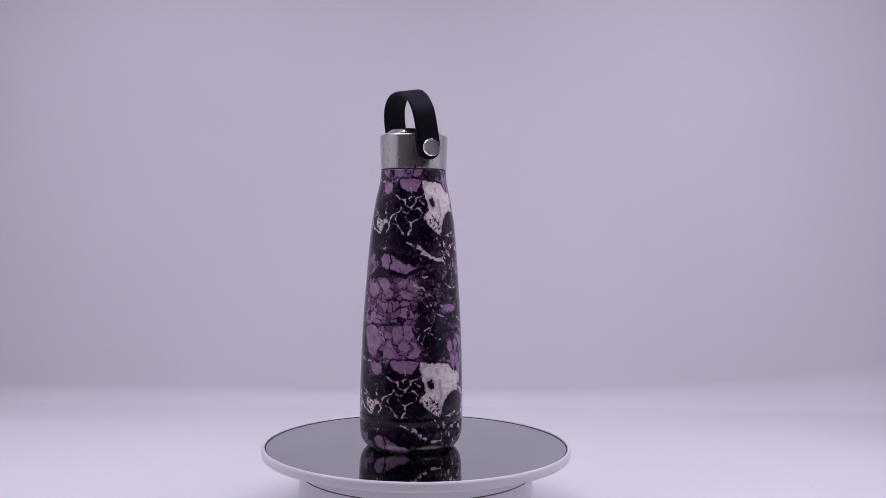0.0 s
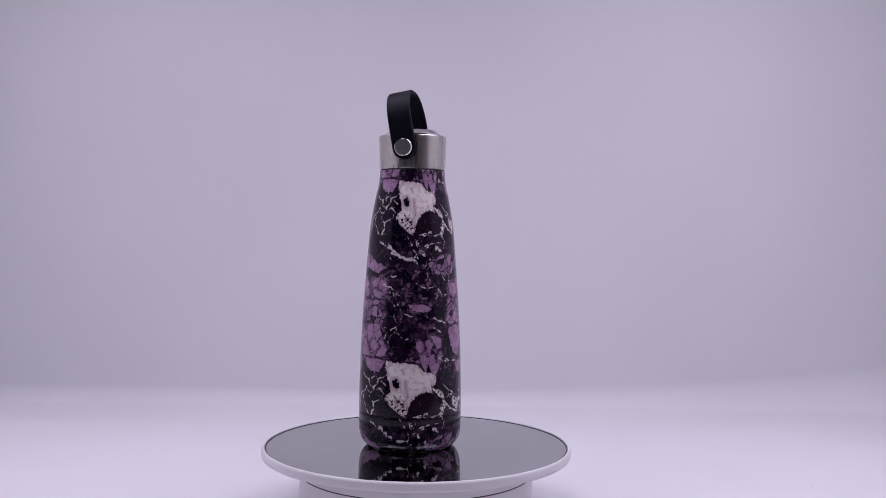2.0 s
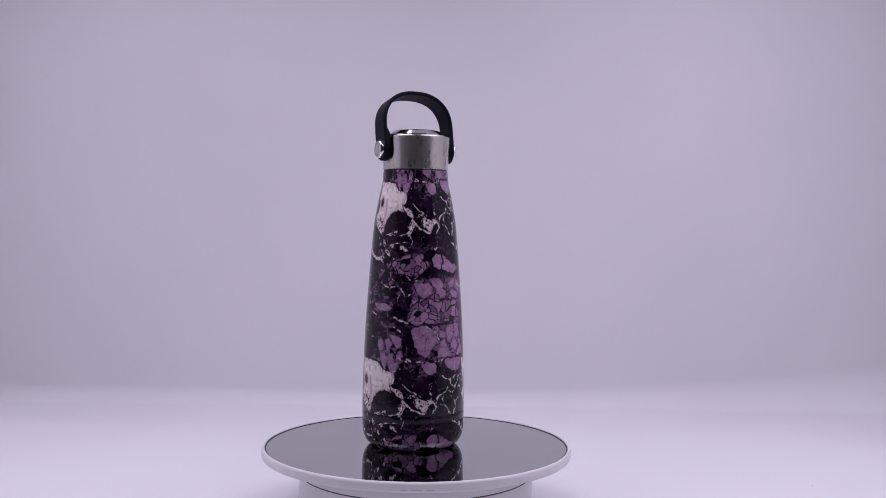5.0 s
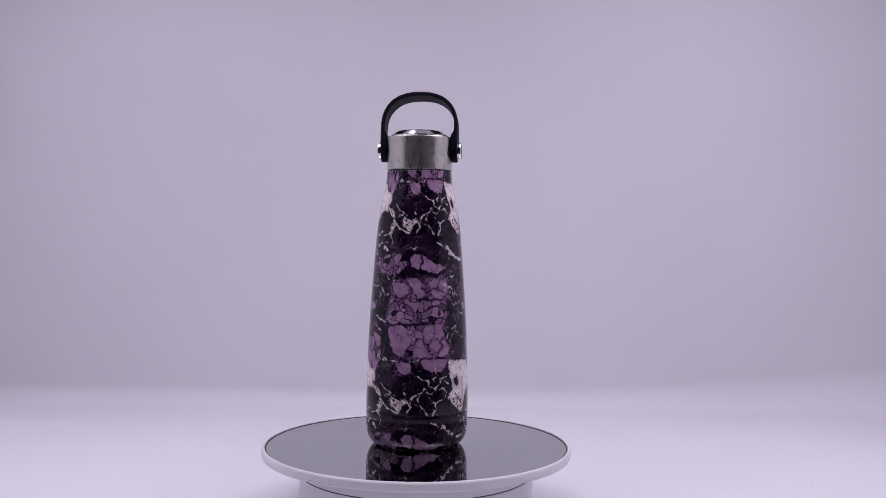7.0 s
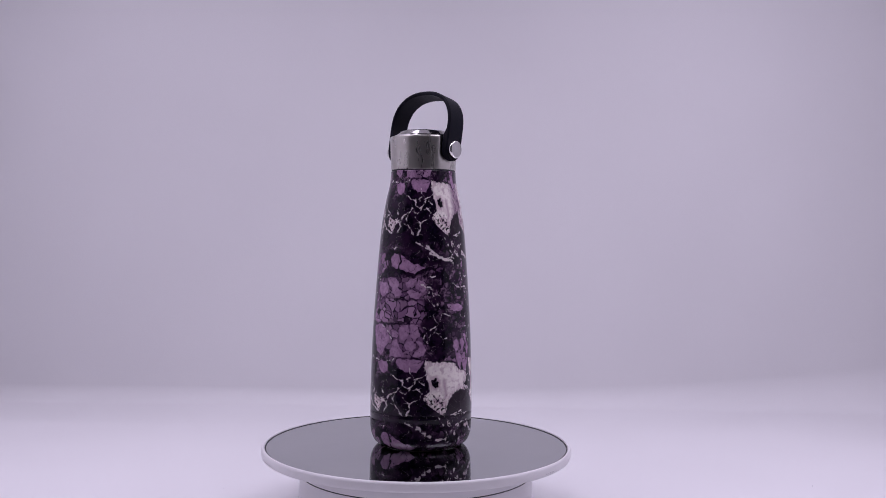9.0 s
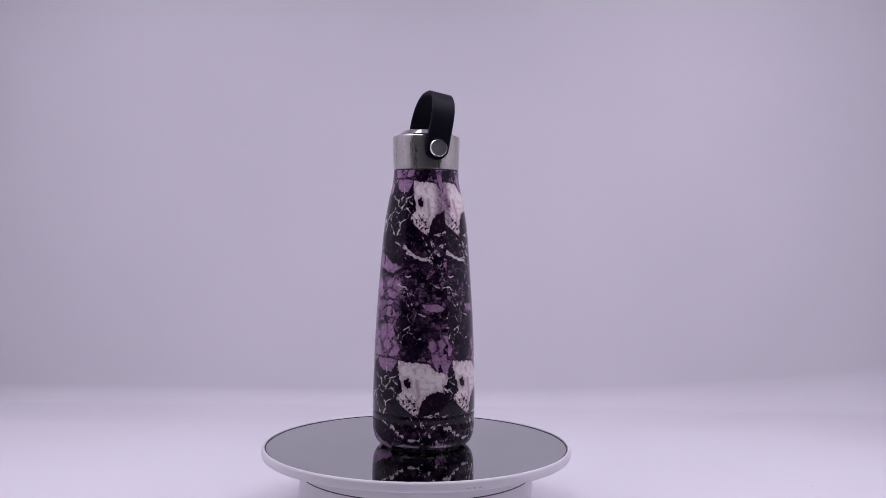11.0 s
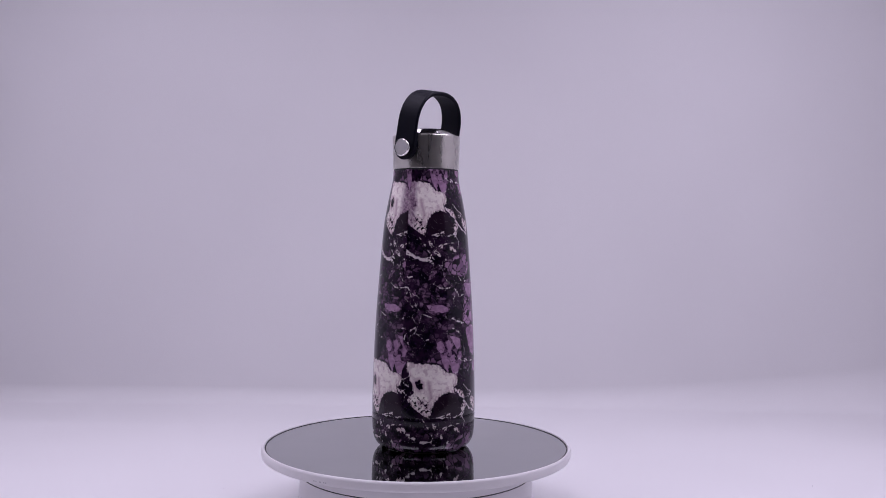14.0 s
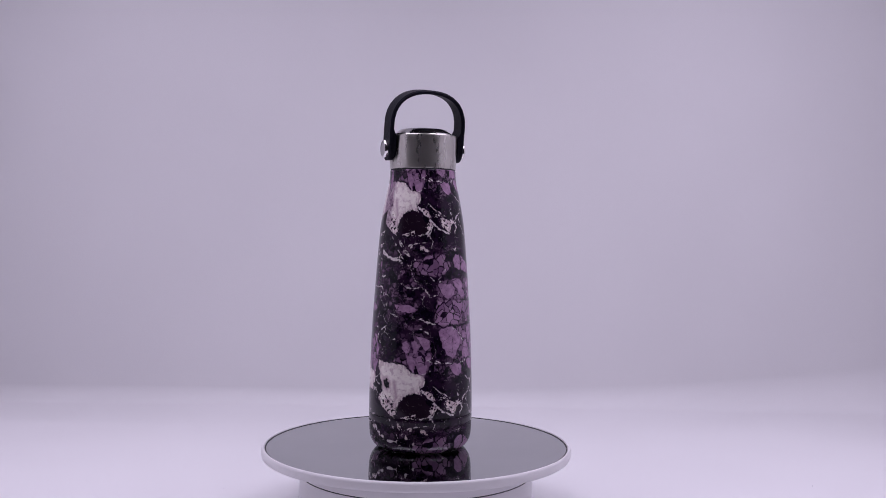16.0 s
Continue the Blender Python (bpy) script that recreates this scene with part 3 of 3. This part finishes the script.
def build_bottle():
    bottle = new("bottle")
    tagged(bottle, "slim purple and black marbled vacuum bottle standing on the turntable", "bottle")
    prof = body_profile()[1:]
    n = 400
    turn_at = radians(SEAM) + math.tau * np.arange(n) / n
    r = np.array([p[0] for p in prof])[:, None]
    z = np.array([p[1] for p in prof])[:, None]
    points = np.stack([r * np.sin(turn_at), -r * np.cos(turn_at), np.broadcast_to(z, (len(prof), n))], axis=2).reshape(-1, 3)
    j, i = [g.ravel() for g in np.meshgrid(np.arange(len(prof) - 1), np.arange(n), indexing="ij")]
    i2 = (i + 1) % n
    quads = np.stack([j * n + i, j * n + i2, (j + 1) * n + i2, (j + 1) * n + i], axis=1)
    me = bpy.data.meshes.new("body")
    me.from_pydata(points.tolist(), [], quads.tolist() + [list(range(n))[::-1]])
    sheet = np.array([[print_uv(SEAM + 360 * c / n, p[1]) for c in range(n + 1)] for p in prof])
    drawn = print_layers(sheet[:, :, 0], sheet[:, :, 1])
    cj, ci = np.stack([j, j, j + 1, j + 1], axis=1).ravel(), np.stack([i, i + 1, i + 1, i], axis=1).ravel()
    uv = np.zeros((len(me.loops), 2), np.float32)
    uv[:len(cj)] = sheet[cj, ci]
    me.uv_layers.new(name="print").data.foreach_set("uv", uv.ravel())
    # where the wrap's two ends overlap under the neck the print is smeared
    across = np.minimum(np.arange(n + 1) / 15.0, np.arange(n, -1, -1) / 19.0)[None, :]
    drawn["join"] = np.clip(2.0 - 2.0 * across, 0, 1) * np.clip((z * 1000 - 136) / 12, 0, 1)
    for key, values in drawn.items():
        flat = np.zeros(len(me.loops), np.float32)
        flat[:len(cj)] = values[cj, ci]
        me.attributes.new(key, "FLOAT", "CORNER").data.foreach_set("value", flat)
    me.materials.append(PRINT)
    me.shade_smooth()
    body = new("body", me)
    body.parent = bottle
    tagged(body, "glossy body printed with lilac, black and white marbling")
    # black ring put in for the dark gap between body and cap
    bm = bmesh.new()
    lathe(bm, [(0.0185, 0.1765), (0.0208, 0.1765), (0.0208, 0.1792), (0.0185, 0.1792)], 96)
    part("gap_ring", bm, GAP_BLACK, bottle, "thin black ring standing in for the gap under the cap")

    # steel cap with two flats for the strap
    bm = bmesh.new()
    prof = [(0.0195, 0.1785), (0.0209, 0.1785), (0.02125, 0.1788), (0.02132, 0.1794), (0.02150, 0.1870), (0.02188, 0.1974), (0.02194, 0.1990), (0.02185, 0.1997), (0.02160, 0.2000), (0.0180, 0.2000), (0.0178, 0.1992)]
    rows = []
    m = 240
    turn = radians(HANDLE)
    uvl = bm.loops.layers.uv.new("grain")
    dense = []
    for (r0, z0), (r1, z1) in zip(prof, prof[1:]):
        steps = 6 if z1 - z0 > 0.004 else 1
        dense += [(r0 + (r1 - r0) * s / steps, z0 + (z1 - z0) * s / steps) for s in range(steps)]
    dense.append(prof[-1])
    for r, z in dense:
        row = []
        for i in range(m):
            a = math.tau * i / m
            x, y = r * math.cos(a), r * math.sin(a)
            if z > 0.1862:
                x = max(-0.0203, min(0.0203, x))
            row.append(bm.verts.new((x * math.cos(turn) - y * math.sin(turn), x * math.sin(turn) + y * math.cos(turn), z)))
        rows.append(row)
    for j in range(len(rows) - 1):
        for i in range(m):
            f = bm.faces.new((rows[j][i], rows[j][(i + 1) % m], rows[j + 1][(i + 1) % m], rows[j + 1][i]))
            for loop, ii, jj in zip(f.loops, (i, i + 1, i + 1, i), (j, j, j + 1, j + 1)):
                loop[uvl].uv = (ii / m, dense[jj][1] * 10)
    cap = part("cap", bm, STEEL, bottle, "brushed steel screw cap")
    bm = bmesh.new()
    prof = [(0.0188, 0.1994), (0.0189, 0.2005), (0.0188, 0.2010), (0.0183, 0.2014), (0.0160, 0.2034), (0.0153, 0.2039), (0.0144, 0.2041), (0.0134, 0.2041), (0.0125, 0.2039), (0.0060, 0.2038)]
    rows = lathe(bm, prof, 96)
    cap_row(bm, rows[-1])
    part("lid_plate", bm, LID_STEEL, cap, "polished domed steel lid plate")

    # rubber strap handle, in the plane through both buttons
    handle = new("handle")
    handle.parent = bottle
    handle.matrix_basis = Matrix.Rotation(turn, 4, "Z") @ Matrix.Translation((0, 0, 0.1912)) @ Matrix.Rotation(radians(10.0), 4, "X") @ Matrix.Translation((0, 0, -0.1912))
    tagged(handle, "black rubber carrying strap")
    half, thick, pivot = 0.0075, 0.0025, 0.1912
    path = []
    for s in (0.1837, 0.1847, 0.1865, 0.1890, 0.1912, 0.1960, 0.2000, 0.2040):
        path.append((0.0252 - 0.0010 * max(0.0, (0.196 - s) / 0.012) * 0.3, s))
    for i in range(1, 40):
        a = math.pi * i / 40
        c, sn = math.cos(a), math.sin(a)
        e = 2 / 2.35
        path.append((0.0252 * math.copysign(abs(c) ** e, c), 0.2060 + 0.0237 * sn**e))
    right = path[:8]
    path += [(-x, z) for x, z in right[::-1]]
    bm = bmesh.new()
    rings = []
    for i, (x, z) in enumerate(path):
        x0, z0 = path[max(0, i - 1)]
        x1, z1 = path[min(len(path) - 1, i + 1)]
        tx, tz = x1 - x0, z1 - z0
        L = math.hypot(tx, tz)
        nx, nz = -tz / L, tx / L
        w = half
        if z < pivot:
            w = math.sqrt(max(half**2 - (pivot - z) ** 2, 1e-7))
        t = thick + 0.0023 * min(1.0, max(0.0, (0.2035 - z) / 0.004))
        t *= 0.62 if i in (0, len(path) - 1) else 0.86 if i in (1, len(path) - 2) else 1.0
        c = min(0.0008, w * 0.4)
        loop = [(-w + c, 0), (w - c, 0), (w, c), (w, t - c), (w - c, t), (-w + c, t), (-w, t - c), (-w, c)]
        rings.append([bm.verts.new((x + nx * d, y, z + nz * d)) for y, d in loop])
    for a, b in zip(rings, rings[1:]):
        for i in range(8):
            bm.faces.new((a[i], a[(i + 1) % 8], b[(i + 1) % 8], b[i]))
    bm.faces.new(rings[0])
    bm.faces.new(rings[-1][::-1])
    part("strap", bm, RUBBER, handle)
    for side in (1, -1):
        bm = bmesh.new()
        prof = [(0.0052, -0.0006), (0.0056, -0.0002), (0.0057, 0.0010), (0.0056, 0.0018), (0.0052, 0.0022), (0.0049, 0.0021)]
        rows = lathe(bm, prof, 48)
        m4 = Matrix.Translation((side * 0.0252, 0, pivot)) @ Matrix.Rotation(side * math.pi / 2, 4, "Y")
        bm.transform(m4)
        part("button", bm, CHROME, handle, "round polished steel rivet button")
        bm = bmesh.new()
        rows = lathe(bm, [(0.0050, 0.0012), (0.0050, 0.0019), (0.0030, 0.0018), (0.0008, 0.00175)], 48)
        cap_row(bm, rows[-1])
        uvl = bm.loops.layers.uv.new("grain")
        for f in bm.faces:
            for loop in f.loops:
                p = loop.vert.co
                loop[uvl].uv = (math.atan2(p.y, p.x) / math.tau, math.hypot(p.x, p.y) * 10)
        bm.transform(m4)
        part("button_face", bm, SPUN, handle, "spun steel disc")
    return bottle


HANDLE = -63.9
build_tent()
build_crumb(0.291, 0.079, 0.0004)
build_crumb(-0.139, 0.055, 0.00025)
platter = build_turntable()
bottle = build_bottle()

# angle of the turntable, in degrees, at each time
TURNS = ((0.0, 0.0), (1.0, -18.66), (2.0, -37.18), (3.0, -54.68), (4.0, -71.33), (6.5, -112.87), (8.0, -137.94), (9.0, -154.59), (11.5, -196.78), (13.0, -222.75), (14.5, -248.95), (16.0, -275.23))
OFFSET = (-0.00388, -0.00261)


def turned(t):
    return float(np.interp(t, [a for a, b in TURNS], [b for a, b in TURNS]))


def motions():
    times = [i * 0.5 for i in range(33)]
    rows = []
    for t in times:
        p = Matrix.Rotation(radians(turned(t)), 3, "Z") @ Vector((*OFFSET, 0))
        rows.append((t, pose(p.x, p.y, 0.0004, 0, 0, turned(t))))
    walk(bottle, rows)
    walk(platter, [(t, pose(0, 0, LIFT, 0, 0, turned(t))) for t in times])


motions()
